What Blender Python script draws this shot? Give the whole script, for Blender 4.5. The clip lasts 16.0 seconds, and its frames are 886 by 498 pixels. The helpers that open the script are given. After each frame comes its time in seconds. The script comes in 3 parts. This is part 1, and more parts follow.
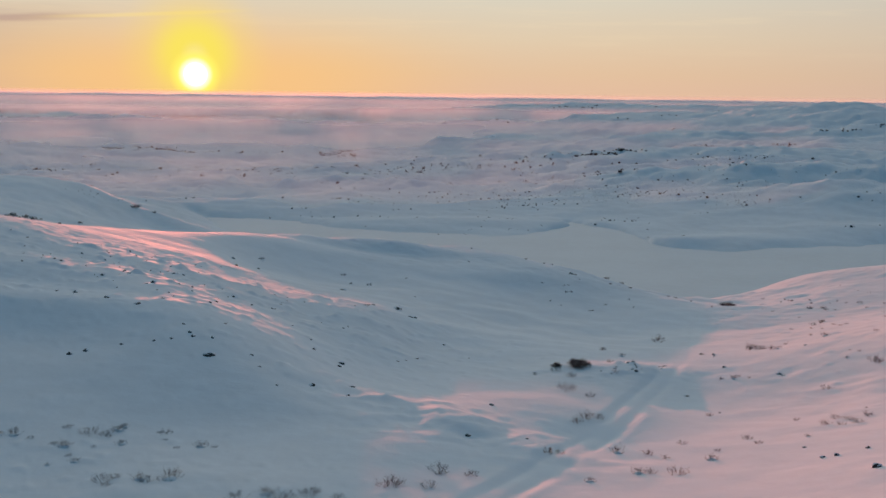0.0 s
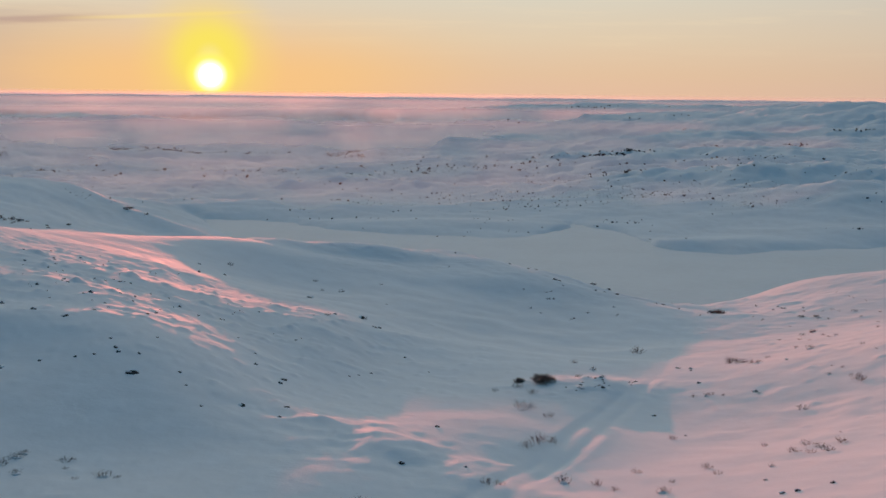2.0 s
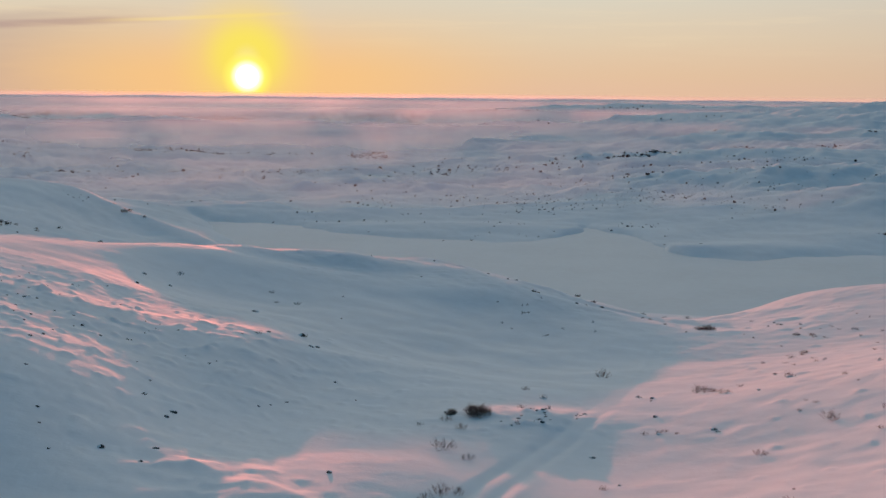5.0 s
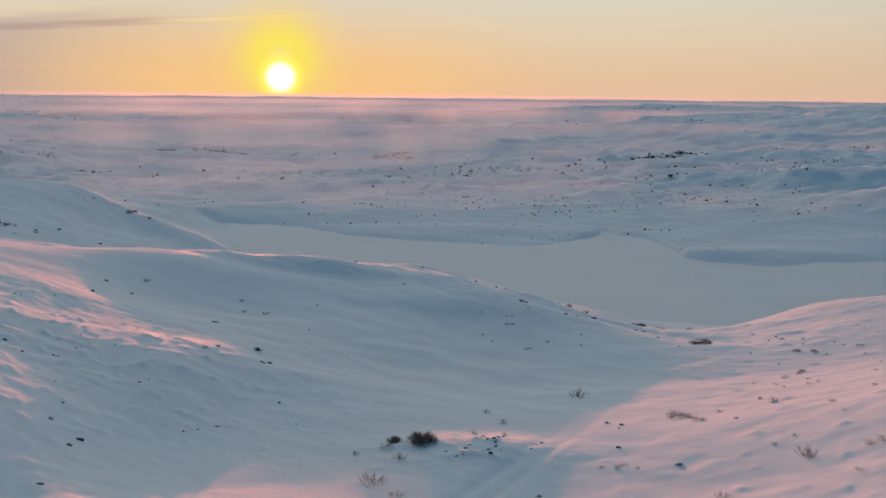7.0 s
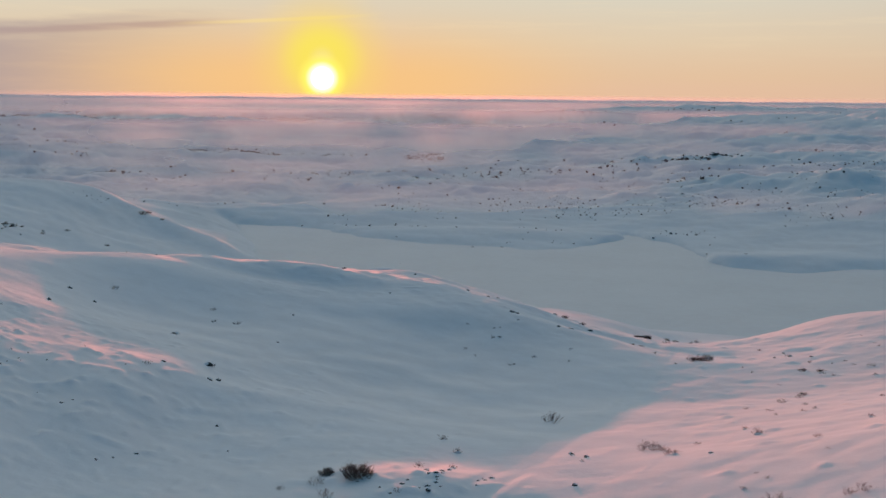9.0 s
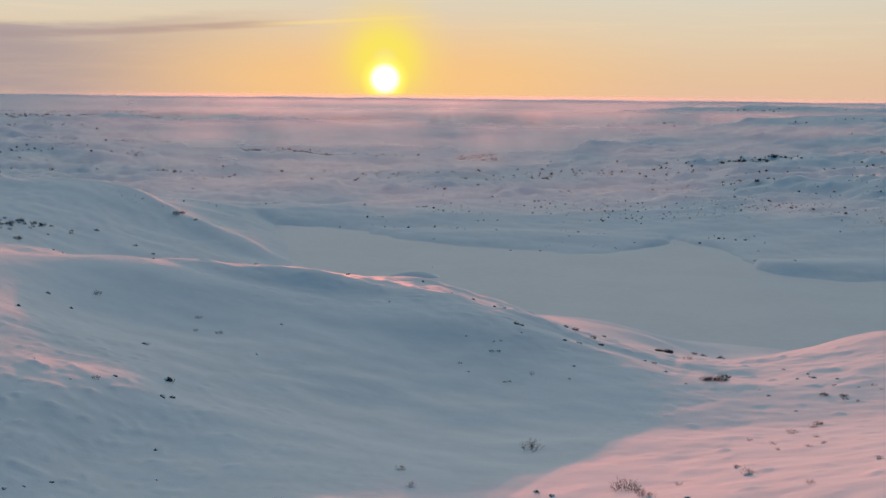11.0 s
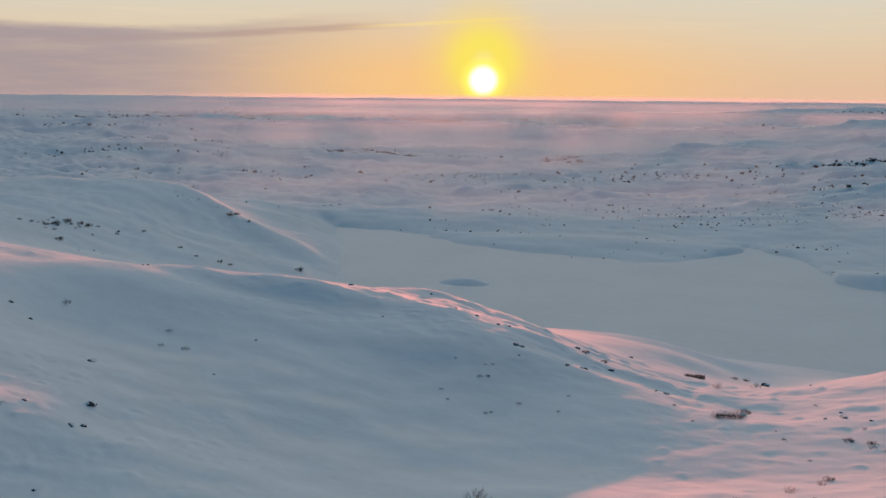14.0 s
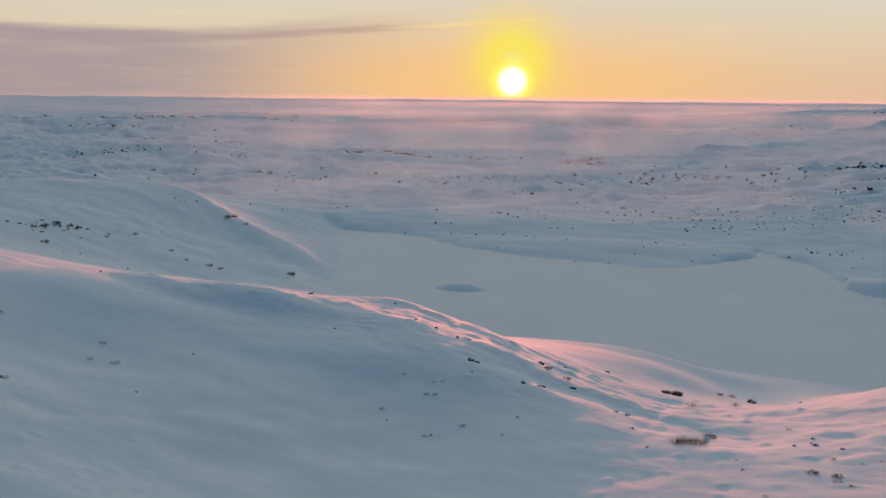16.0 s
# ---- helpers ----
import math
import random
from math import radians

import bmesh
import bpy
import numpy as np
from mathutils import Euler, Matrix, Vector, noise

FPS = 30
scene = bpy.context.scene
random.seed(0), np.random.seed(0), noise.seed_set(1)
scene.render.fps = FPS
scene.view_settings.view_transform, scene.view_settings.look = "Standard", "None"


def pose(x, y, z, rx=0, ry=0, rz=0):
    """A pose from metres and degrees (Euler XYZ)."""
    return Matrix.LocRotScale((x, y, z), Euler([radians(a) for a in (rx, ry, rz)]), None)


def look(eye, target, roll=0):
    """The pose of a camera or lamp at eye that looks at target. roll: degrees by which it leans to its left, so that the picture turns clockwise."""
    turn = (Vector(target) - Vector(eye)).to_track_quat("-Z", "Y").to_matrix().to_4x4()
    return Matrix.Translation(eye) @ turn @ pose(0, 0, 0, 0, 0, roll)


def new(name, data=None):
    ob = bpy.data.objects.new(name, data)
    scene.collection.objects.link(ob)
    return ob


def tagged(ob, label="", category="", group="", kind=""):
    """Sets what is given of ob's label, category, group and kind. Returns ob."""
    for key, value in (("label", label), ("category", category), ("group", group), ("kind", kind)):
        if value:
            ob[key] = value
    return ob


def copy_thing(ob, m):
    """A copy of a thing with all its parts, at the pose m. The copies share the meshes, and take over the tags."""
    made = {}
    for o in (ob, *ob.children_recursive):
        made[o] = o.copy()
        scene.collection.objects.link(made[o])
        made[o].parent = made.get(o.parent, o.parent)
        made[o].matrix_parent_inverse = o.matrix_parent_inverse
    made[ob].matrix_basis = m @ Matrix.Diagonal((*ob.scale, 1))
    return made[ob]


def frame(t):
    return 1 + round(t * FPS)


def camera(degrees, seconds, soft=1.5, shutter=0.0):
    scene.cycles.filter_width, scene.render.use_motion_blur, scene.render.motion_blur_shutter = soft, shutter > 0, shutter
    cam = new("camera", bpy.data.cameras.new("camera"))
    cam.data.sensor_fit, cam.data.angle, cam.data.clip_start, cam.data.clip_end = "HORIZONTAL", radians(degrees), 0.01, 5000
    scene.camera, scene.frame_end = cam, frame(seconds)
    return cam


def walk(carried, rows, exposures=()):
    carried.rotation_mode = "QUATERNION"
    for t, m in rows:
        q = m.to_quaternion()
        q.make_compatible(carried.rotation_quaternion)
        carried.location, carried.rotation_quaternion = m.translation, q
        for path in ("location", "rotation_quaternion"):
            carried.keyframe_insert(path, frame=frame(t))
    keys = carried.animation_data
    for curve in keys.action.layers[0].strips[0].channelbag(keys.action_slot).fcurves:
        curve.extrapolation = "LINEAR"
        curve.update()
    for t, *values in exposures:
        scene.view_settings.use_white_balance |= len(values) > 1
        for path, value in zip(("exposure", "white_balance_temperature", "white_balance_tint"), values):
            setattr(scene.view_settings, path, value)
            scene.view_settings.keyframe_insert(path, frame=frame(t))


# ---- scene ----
cam = camera(47.9, 16.0)
METRES, EYE, TILT, LEAN, TURN = 80.0, 49.0, -8.9, -0.7, 0.0
ROWS = [
    (0.0, 0.0, 0.0, 0.0, -0.0, 0.0, -0.0),
    (0.5, 0.0164, 0.0179, 0.0024, 0.13, 0.02, 0.0),
    (1.0, 0.0332, 0.0363, 0.0046, 0.29, 0.02, 0.01),
    (1.5, 0.0507, 0.0555, 0.0066, 0.5, 0.03, -0.0),
    (2.0, 0.0688, 0.0754, 0.0087, 0.81, 0.02, -0.03),
    (2.5, 0.0873, 0.0962, 0.011, 1.13, 0.01, -0.08),
    (3.0, 0.1058, 0.1177, 0.0133, 1.43, 0.02, -0.11),
    (3.5, 0.1246, 0.1403, 0.0157, 1.73, 0.04, -0.15),
    (4.0, 0.1438, 0.1627, 0.0182, 2.04, 0.06, -0.17),
    (6.5, 0.2426, 0.2811, 0.032, 4.13, 0.08, -0.51),
    (7.0, 0.2622, 0.3061, 0.0349, 4.59, 0.09, -0.57),
    (7.5, 0.282, 0.3313, 0.0378, 5.05, 0.1, -0.65),
    (8.0, 0.3016, 0.3565, 0.0407, 5.5, 0.11, -0.74),
    (8.5, 0.3211, 0.3822, 0.0436, 5.99, 0.12, -0.81),
    (9.0, 0.3405, 0.4081, 0.0464, 6.87, 0.11, -0.95),
    (11.5, 0.4385, 0.5431, 0.0614, 11.29, 0.05, -1.66),
    (12.0, 0.4574, 0.5703, 0.0646, 12.31, 0.03, -1.81),
    (12.5, 0.4763, 0.5974, 0.0678, 13.27, 0.02, -1.96),
    (13.0, 0.495, 0.6246, 0.0711, 14.19, -0.01, -2.1),
    (13.5, 0.5136, 0.6523, 0.0744, 15.12, -0.02, -2.25),
    (14.0, 0.5323, 0.6796, 0.0778, 15.85, -0.04, -2.36),
    (14.5, 0.5503, 0.707, 0.0811, 16.32, -0.05, -2.41),
    (15.0, 0.5685, 0.7342, 0.0845, 16.74, -0.04, -2.47),
    (15.5, 0.5867, 0.7616, 0.088, 17.15, -0.04, -2.53),
    (16.0, 0.6046, 0.7895, 0.0917, 17.48, -0.04, -2.57),
]
walk(cam, [(t, pose(0, 0, EYE, TILT, LEAN, TURN) @ pose(METRES * x, METRES * y, METRES * z, 90 + pitch, roll, yaw)) for t, x, y, z, yaw, pitch, roll in ROWS])

# ---- light: low winter sun just over the horizon, clear sky with one cloud bank ----
SUN_AZ, SUN_EL = -13.75, 0.84          # degrees: east of ahead, above level
LAMP_EL = 0.86
scene.view_settings.exposure = 0.0


def way(az, el):
    a, e = radians(az), radians(el)
    return Vector((math.sin(a) * math.cos(e), math.cos(a) * math.cos(e), math.sin(e)))


sun_data = bpy.data.lights.new("sun", "SUN")
sun_data.energy, sun_data.angle, sun_data.color = 2.95, radians(0.8), (1.0, 0.235, 0.15)
sun = new("sun", sun_data)
sun.matrix_world = look((0, 0, 300), Vector((0, 0, 300)) - way(SUN_AZ, LAMP_EL))


class Nodes:
    """Small helper to write node trees as expressions."""

    def __init__(self, tree):
        self.t = tree
        self.t.nodes.clear()

    def add(self, kind, **props):
        n = self.t.nodes.new(kind)
        for k, v in props.items():
            setattr(n, k, v)
        return n

    def put(self, sock, v):
        if isinstance(v, bpy.types.NodeSocket):
            self.t.links.new(v, sock)
        else:
            sock.default_value = v

    def math(self, op, a, b=0.0, c=0.0, clamp=False):
        n = self.add("ShaderNodeMath", operation=op, use_clamp=clamp)
        for s, v in zip(n.inputs, (a, b, c)):
            self.put(s, v)
        return n.outputs[0]

    def vmath(self, op, a, b=(0, 0, 0)):
        n = self.add("ShaderNodeVectorMath", operation=op)
        self.put(n.inputs[0], a)
        self.put(n.inputs[1], b)
        return n.outputs["Value"] if op in ("DOT_PRODUCT", "LENGTH") else n.outputs["Vector"]

    def step(self, v, lo, hi, a=0.0, b=1.0):
        n = self.add("ShaderNodeMapRange", interpolation_type="SMOOTHSTEP")
        for s, w in zip(n.inputs, (v, lo, hi, a, b)):
            self.put(s, w)
        return n.outputs[0]

    def mix(self, f, a, b, blend="MIX"):
        n = self.add("ShaderNodeMix", data_type="RGBA", blend_type=blend)
        self.put(n.inputs[0], f)
        self.put(n.inputs[6], a if isinstance(a, bpy.types.NodeSocket) else (*a, 1))
        self.put(n.inputs[7], b if isinstance(b, bpy.types.NodeSocket) else (*b, 1))
        return n.outputs[2]

    def ramp(self, f, stops):
        n = self.add("ShaderNodeValToRGB")
        e = n.color_ramp.elements
        while len(e) < len(stops):
            e.new(0.5)
        for el, (p, c) in zip(e, stops):
            el.position, el.color = p, (*c, 1)
        self.put(n.inputs[0], f)
        return n.outputs[0]

    def noise(self, vec, scale, detail=4.0, rough=0.55, distort=0.0):
        n = self.add("ShaderNodeTexNoise")
        self.put(n.inputs["Vector"], vec)
        n.inputs["Scale"].default_value = scale
        n.inputs["Detail"].default_value = detail
        n.inputs["Roughness"].default_value = rough
        n.inputs["Distortion"].default_value = distort
        return n.outputs[0]

    def mapping(self, vec, rot=(0, 0, 0), scale=(1, 1, 1)):
        n = self.add("ShaderNodeMapping")
        self.put(n.inputs[0], vec)
        n.inputs["Rotation"].default_value = [radians(a) for a in rot]
        n.inputs["Scale"].default_value = scale
        return n.outputs[0]


world = bpy.data.worlds.new("winter_sky")
scene.world = world
world.use_nodes = True
w = Nodes(world.node_tree)
direction = w.add("ShaderNodeTexCoord").outputs["Generated"]
sep = w.add("ShaderNodeSeparateXYZ")
w.put(sep.inputs[0], direction)
dx, dy, dz = sep.outputs
elev = w.math("MULTIPLY", w.math("ARCSINE", dz), 57.2958)
azim = w.math("MULTIPLY", w.math("ARCTAN2", dx, dy), 57.2958)
off_sun = w.math("MULTIPLY", w.math("ARCCOSINE", w.math("MINIMUM", w.vmath("DOT_PRODUCT", direction, tuple(way(SUN_AZ, SUN_EL))), 1.0)), 57.2958)
# the open sky overhead, brightened sunward above the view to light the snow
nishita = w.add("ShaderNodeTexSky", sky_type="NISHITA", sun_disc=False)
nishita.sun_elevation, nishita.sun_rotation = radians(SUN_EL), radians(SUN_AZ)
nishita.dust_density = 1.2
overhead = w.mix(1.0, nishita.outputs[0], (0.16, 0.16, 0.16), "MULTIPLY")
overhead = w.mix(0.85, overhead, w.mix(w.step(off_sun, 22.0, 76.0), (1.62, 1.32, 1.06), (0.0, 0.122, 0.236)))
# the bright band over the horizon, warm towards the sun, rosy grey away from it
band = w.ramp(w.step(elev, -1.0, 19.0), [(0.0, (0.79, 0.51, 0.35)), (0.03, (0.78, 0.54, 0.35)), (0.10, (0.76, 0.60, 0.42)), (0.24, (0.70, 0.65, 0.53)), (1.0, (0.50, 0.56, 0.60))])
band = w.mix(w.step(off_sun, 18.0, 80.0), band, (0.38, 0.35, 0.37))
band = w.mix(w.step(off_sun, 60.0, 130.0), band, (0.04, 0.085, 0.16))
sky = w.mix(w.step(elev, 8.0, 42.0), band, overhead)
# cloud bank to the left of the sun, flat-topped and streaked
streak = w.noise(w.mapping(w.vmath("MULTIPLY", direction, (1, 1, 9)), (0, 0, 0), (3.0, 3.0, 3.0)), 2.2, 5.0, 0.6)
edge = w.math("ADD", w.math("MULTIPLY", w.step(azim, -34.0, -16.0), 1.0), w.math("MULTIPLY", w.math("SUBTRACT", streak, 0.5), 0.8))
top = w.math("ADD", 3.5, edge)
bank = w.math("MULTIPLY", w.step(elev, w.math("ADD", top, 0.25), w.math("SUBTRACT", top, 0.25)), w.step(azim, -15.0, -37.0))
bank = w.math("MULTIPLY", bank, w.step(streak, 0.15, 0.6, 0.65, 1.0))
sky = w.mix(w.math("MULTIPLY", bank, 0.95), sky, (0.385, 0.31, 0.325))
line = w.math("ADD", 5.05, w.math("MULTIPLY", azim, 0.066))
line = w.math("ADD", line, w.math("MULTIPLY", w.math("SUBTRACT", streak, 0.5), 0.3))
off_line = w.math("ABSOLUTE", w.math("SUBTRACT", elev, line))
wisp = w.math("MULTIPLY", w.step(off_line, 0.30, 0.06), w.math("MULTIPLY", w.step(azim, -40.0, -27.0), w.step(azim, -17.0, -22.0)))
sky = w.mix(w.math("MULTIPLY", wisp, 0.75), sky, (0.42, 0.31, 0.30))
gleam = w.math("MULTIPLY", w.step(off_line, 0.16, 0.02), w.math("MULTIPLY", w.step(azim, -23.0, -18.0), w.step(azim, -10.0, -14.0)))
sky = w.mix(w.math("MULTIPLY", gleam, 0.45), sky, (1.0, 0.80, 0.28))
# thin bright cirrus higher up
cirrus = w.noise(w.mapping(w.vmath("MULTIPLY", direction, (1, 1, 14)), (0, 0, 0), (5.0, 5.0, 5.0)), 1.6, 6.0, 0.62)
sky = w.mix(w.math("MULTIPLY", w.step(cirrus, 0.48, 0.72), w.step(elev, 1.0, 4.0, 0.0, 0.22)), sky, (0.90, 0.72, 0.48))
# glow round the sun and the sun itself
low = w.math("MULTIPLY", w.step(off_sun, 19.0, 3.0), w.step(elev, 5.0, 0.6, 0.1, 0.75))
sky = w.mix(low, sky, (0.99, 0.57, 0.20))
above_sun = w.math("MULTIPLY", w.math("ARCCOSINE", w.math("MINIMUM", w.vmath("DOT_PRODUCT", direction, tuple(way(SUN_AZ, SUN_EL + 1.05))), 1.0)), 57.2958)
sky = w.mix(w.step(above_sun, 4.6, 1.0, 0.0, 0.7), sky, (0.97, 0.70, 0.16))
sky = w.mix(w.step(above_sun, 2.8, 0.9, 0.0, 0.6), sky, (0.98, 0.86, 0.07))
sky = w.mix(w.step(above_sun, 0.9, 0.1, 0.0, 0.55), sky, (0.95, 0.80, 0.34))
sky = w.mix(w.step(off_sun, 1.5, 0.8), sky, (1.12, 0.96, 0.16))
sky = w.mix(w.step(off_sun, 1.0, 0.62), sky, (1.2, 1.05, 0.8))
sky = w.mix(w.step(off_sun, 0.7, 0.35), sky, (5.0, 4.4, 3.8))
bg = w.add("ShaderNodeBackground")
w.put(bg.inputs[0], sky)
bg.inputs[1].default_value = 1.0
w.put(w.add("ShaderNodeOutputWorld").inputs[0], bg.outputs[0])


# ---- materials ----
def material(name):
    m = bpy.data.materials.new(name)
    m.use_nodes = True
    n = Nodes(m.node_tree)
    shader = n.add("ShaderNodeBsdfPrincipled")
    n.put(n.add("ShaderNodeOutputMaterial").inputs[0], shader.outputs[0])
    return m, n, shader, n.add("ShaderNodeTexCoord").outputs["Object"]


def bump(n, shader, height, distance, strength=1.0, below=None):
    b = n.add("ShaderNodeBump")
    n.put(b.inputs["Height"], height)
    b.inputs["Distance"].default_value, b.inputs["Strength"].default_value = distance, strength
    if below is not None:
        n.put(b.inputs["Normal"], below)
    n.put(shader.inputs["Normal"], b.outputs[0])
    return b.outputs[0]


WIND = -28.0     # degrees: the drifts run along this line


def snow_material(name, rough_bump, tint, gloss, shine):
    m, n, s, at = material(name)
    drift = n.noise(n.mapping(at, (0, 0, -WIND), (0.8, 1.0, 1.0)), 0.45, 5.0, 0.55)
    grain = n.noise(at, 5.0, 4.0, 0.6)
    broad = n.noise(at, 0.035, 4.0, 0.55)
    col = n.mix(n.step(broad, 0.3, 0.7), tint, [0.94 * c for c in tint])
    col = n.mix(n.step(drift, 0.35, 0.75, 0.0, 0.5), col, [min(1, 1.05 * c) for c in tint])
    n.put(s.inputs["Base Color"], col)
    n.put(s.inputs["Roughness"], n.step(drift, 0.2, 0.8, gloss - 0.08, gloss + 0.08))
    s.inputs["IOR"].default_value = 1.31    # grains of ice
    s.inputs["Specular IOR Level"].default_value = shine
    ripple = n.noise(n.mapping(at, (0, 0, -WIND), (0.35, 1.6, 1.0)), 0.9, 4.0, 0.6)
    b = bump(n, s, drift, 0.13 * rough_bump, 0.55)
    b = bump(n, s, ripple, 0.022 * rough_bump, 0.5, b)
    bump(n, s, grain, 0.02 * rough_bump, 0.5, b)
    return m


SNOW = snow_material("wind_packed_snow", 1.0, (0.88, 0.925, 0.95), 0.80, 0.7)
LAKE = snow_material("snow_on_lake_ice", 0.3, (0.80, 0.85, 0.87), 0.56, 0.7)


def bark_material(name, dark, pale):
    m, n, s, at = material(name)
    g = n.noise(at, 14.0, 3.0)
    rnd = n.add("ShaderNodeObjectInfo").outputs["Random"]
    col = n.mix(n.step(g, 0.3, 0.75), dark, pale)
    col = n.mix(n.math("MULTIPLY", rnd, 0.4), col, [0.5 * c for c in dark])
    n.put(s.inputs["Base Color"], col)
    s.inputs["Roughness"].default_value = 0.85
    bump(n, s, g, 0.01)
    return m


TWIG = bark_material("dark_birch_bark", (0.075, 0.052, 0.045), (0.20, 0.15, 0.13))
RUSSET = bark_material("red_birch_twig", (0.085, 0.040, 0.032), (0.22, 0.12, 0.10))
THICKET = bark_material("dark_far_thicket", (0.030, 0.022, 0.026), (0.085, 0.065, 0.070))
FROST = bark_material("frosted_twig", (0.11, 0.10, 0.105), (0.30, 0.29, 0.30))
m, n, s, at = material("dark_gneiss")
g = n.noise(at, 2.6, 6.0, 0.65)
col = n.ramp(g, [(0.3, (0.020, 0.019, 0.019)), (0.55, (0.055, 0.050, 0.048)), (0.75, (0.13, 0.12, 0.11))])
n.put(s.inputs["Base Color"], col)
s.inputs["Roughness"].default_value = 0.85
bump(n, s, g, 0.08)
ROCK = m

# ---- shape of the land ----
_perm = np.random.RandomState(7).permutation(512).astype(np.int64)
_perm = np.concatenate([_perm, _perm, _perm])


def grad_noise(x, y, seed=0):
    """Gradient noise, about -1 to 1."""
    xi, yi = np.floor(x).astype(np.int64), np.floor(y).astype(np.int64)
    xf, yf = x - xi, y - yi
    u, v = xf * xf * xf * (xf * (xf * 6 - 15) + 10), yf * yf * yf * (yf * (yf * 6 - 15) + 10)

    def corner(i, j):
        h = _perm[(_perm[(xi + i + seed * 37) & 511] + yi + j) & 511] * (2 * math.pi / 512)
        return np.cos(h) * (xf - i) + np.sin(h) * (yf - j)
    a = corner(0, 0) * (1 - u) + corner(1, 0) * u
    b = corner(0, 1) * (1 - u) + corner(1, 1) * u
    return 1.5 * (a * (1 - v) + b * v)


def fbm(x, y, octaves, seed=0, gain=0.5):
    z, amp = 0.0, 1.0
    for o in range(octaves):
        z = z + amp * grad_noise(x * 2 ** o + 11.3 * o, y * 2 ** o - 7.1 * o, seed + o)
        amp *= gain
    return z


def smooth(lo, hi, v):
    t = np.clip((v - lo) / (hi - lo), 0, 1)
    return t * t * (3 - 2 * t)


def hill(x, y, hx, hy, h, along, across, turn):
    c, s = math.cos(radians(turn)), math.sin(radians(turn))
    u, v = (x - hx) * c + (y - hy) * s, -(x - hx) * s + (y - hy) * c
    return h * np.exp(-0.5 * ((u / along) ** 2 + (v / across) ** 2))


# the upland in front of the lake, rises and hollows: x, y, height, half length, half width, turn
NEAR_BANK = [
    (39.4, 29.2, 11.05, 20.8, 20.4, -7),
    (-20.2, 57.7, 2.53, 12.3, 7.7, -10),
    (-27.2, 58.6, -1.56, 8.6, 6.4, -26),
    (13.2, 60.7, -0.21, 11.1, 9.4, -10),
    (32.7, 62.1, 0.41, 10.6, 9.0, -10),
    (-43.4, 63.0, -0.63, 11.6, 8.7, -10),
    (-0.5, 66.3, -0.96, 11.0, 9.6, -9),
    (3.2, 71.9, 0.61, 8.5, 3.0, -41),
    (-13.1, 76.8, 4.42, 13.1, 7.4, -46),
    (-10.7, 77.0, -3.89, 8.2, 13.4, -24),
    (11.1, 77.4, 0.47, 5.3, 3.7, -0),
    (74.7, 77.6, 13.29, 21.9, 23.4, 1),
    (61.2, 79.9, -1.93, 9.4, 12.2, -9),
]
LEFT_HILL = [
    (-41.9, 82.9, -1.14, 12.4, 10.0, -10),
    (-23.2, 83.2, -0.70, 11.2, 8.6, -10),
    (-7.8, 83.5, 0.96, 10.9, 8.9, -9),
    (4.0, 84.2, -0.26, 4.8, 4.1, -0),
    (-36.8, 87.1, 1.30, 9.3, 3.0, 1),
    (-25.3, 98.0, 0.30, 11.0, 8.9, -10),
    (-27.1, 98.7, 0.22, 8.2, 7.4, 0),
    (-14.3, 99.0, -0.36, 6.6, 5.0, 0),
    (-40.8, 99.2, 0.97, 11.4, 4.3, -7),
    (-44.2, 101.5, -1.09, 11.7, 9.9, -9),
]
LEFT_HILL_TOP = [
    (-4.8, 103.5, -0.32, 10.6, 8.8, -10),
    (-63.6, 105.7, 11.78, 35.9, 33.6, -33),
    (-7.6, 108.2, 0.69, 3.0, 7.7, -0),
    (-40.5, 112.4, 0.86, 13.8, 4.3, -8),
    (-4.7, 117.9, -0.13, 10.9, 8.9, -10),
    (-43.1, 118.7, -1.08, 11.5, 8.8, -11),
    (-10.4, 122.3, 1.63, 8.8, 10.1, -30),
    (-41.3, 125.4, 3.78, 12.6, 7.2, 9),
    (-42.1, 126.3, -3.42, 8.2, 7.3, 3),
]
RIGHT_SLOPE = [
    (14.5, 80.2, -1.20, 10.9, 10.2, -10),
    (6.4, 83.5, 0.72, 7.7, 4.9, -1),
    (32.5, 83.8, -0.86, 9.9, 7.3, -11),
    (16.7, 95.5, 0.44, 5.0, 6.2, 3),
    (23.9, 96.3, -0.17, 5.1, 5.0, 0),
    (53.3, 96.8, 0.45, 10.6, 9.4, -10),
    (18.4, 97.3, 0.16, 4.7, 3.0, -0),
    (40.4, 102.3, 0.42, 10.4, 9.3, -10),
    (13.9, 103.9, 0.14, 5.9, 5.0, 0),
    (13.7, 117.4, 0.72, 10.6, 9.2, -10),
    (35.6, 120.9, 0.52, 11.3, 8.1, -10),
    (13.9, 127.3, -5.44, 27.7, 23.5, -3),
]
HOLLOW_LEFT = [
    (-26.5, 133.2, 0.25, 11.0, 8.4, -10),
    (-19.4, 133.7, -2.42, 12.2, 12.1, -2),
    (-4.2, 134.5, 0.95, 10.8, 9.7, -10),
    (-45.9, 136.5, 0.62, 11.3, 9.0, -10),
    (-6.5, 153.5, -0.24, 11.4, 8.6, -8),
    (-42.4, 154.8, 0.97, 10.3, 10.1, -8),
    (-25.7, 159.8, 1.26, 11.2, 5.3, -6),
]
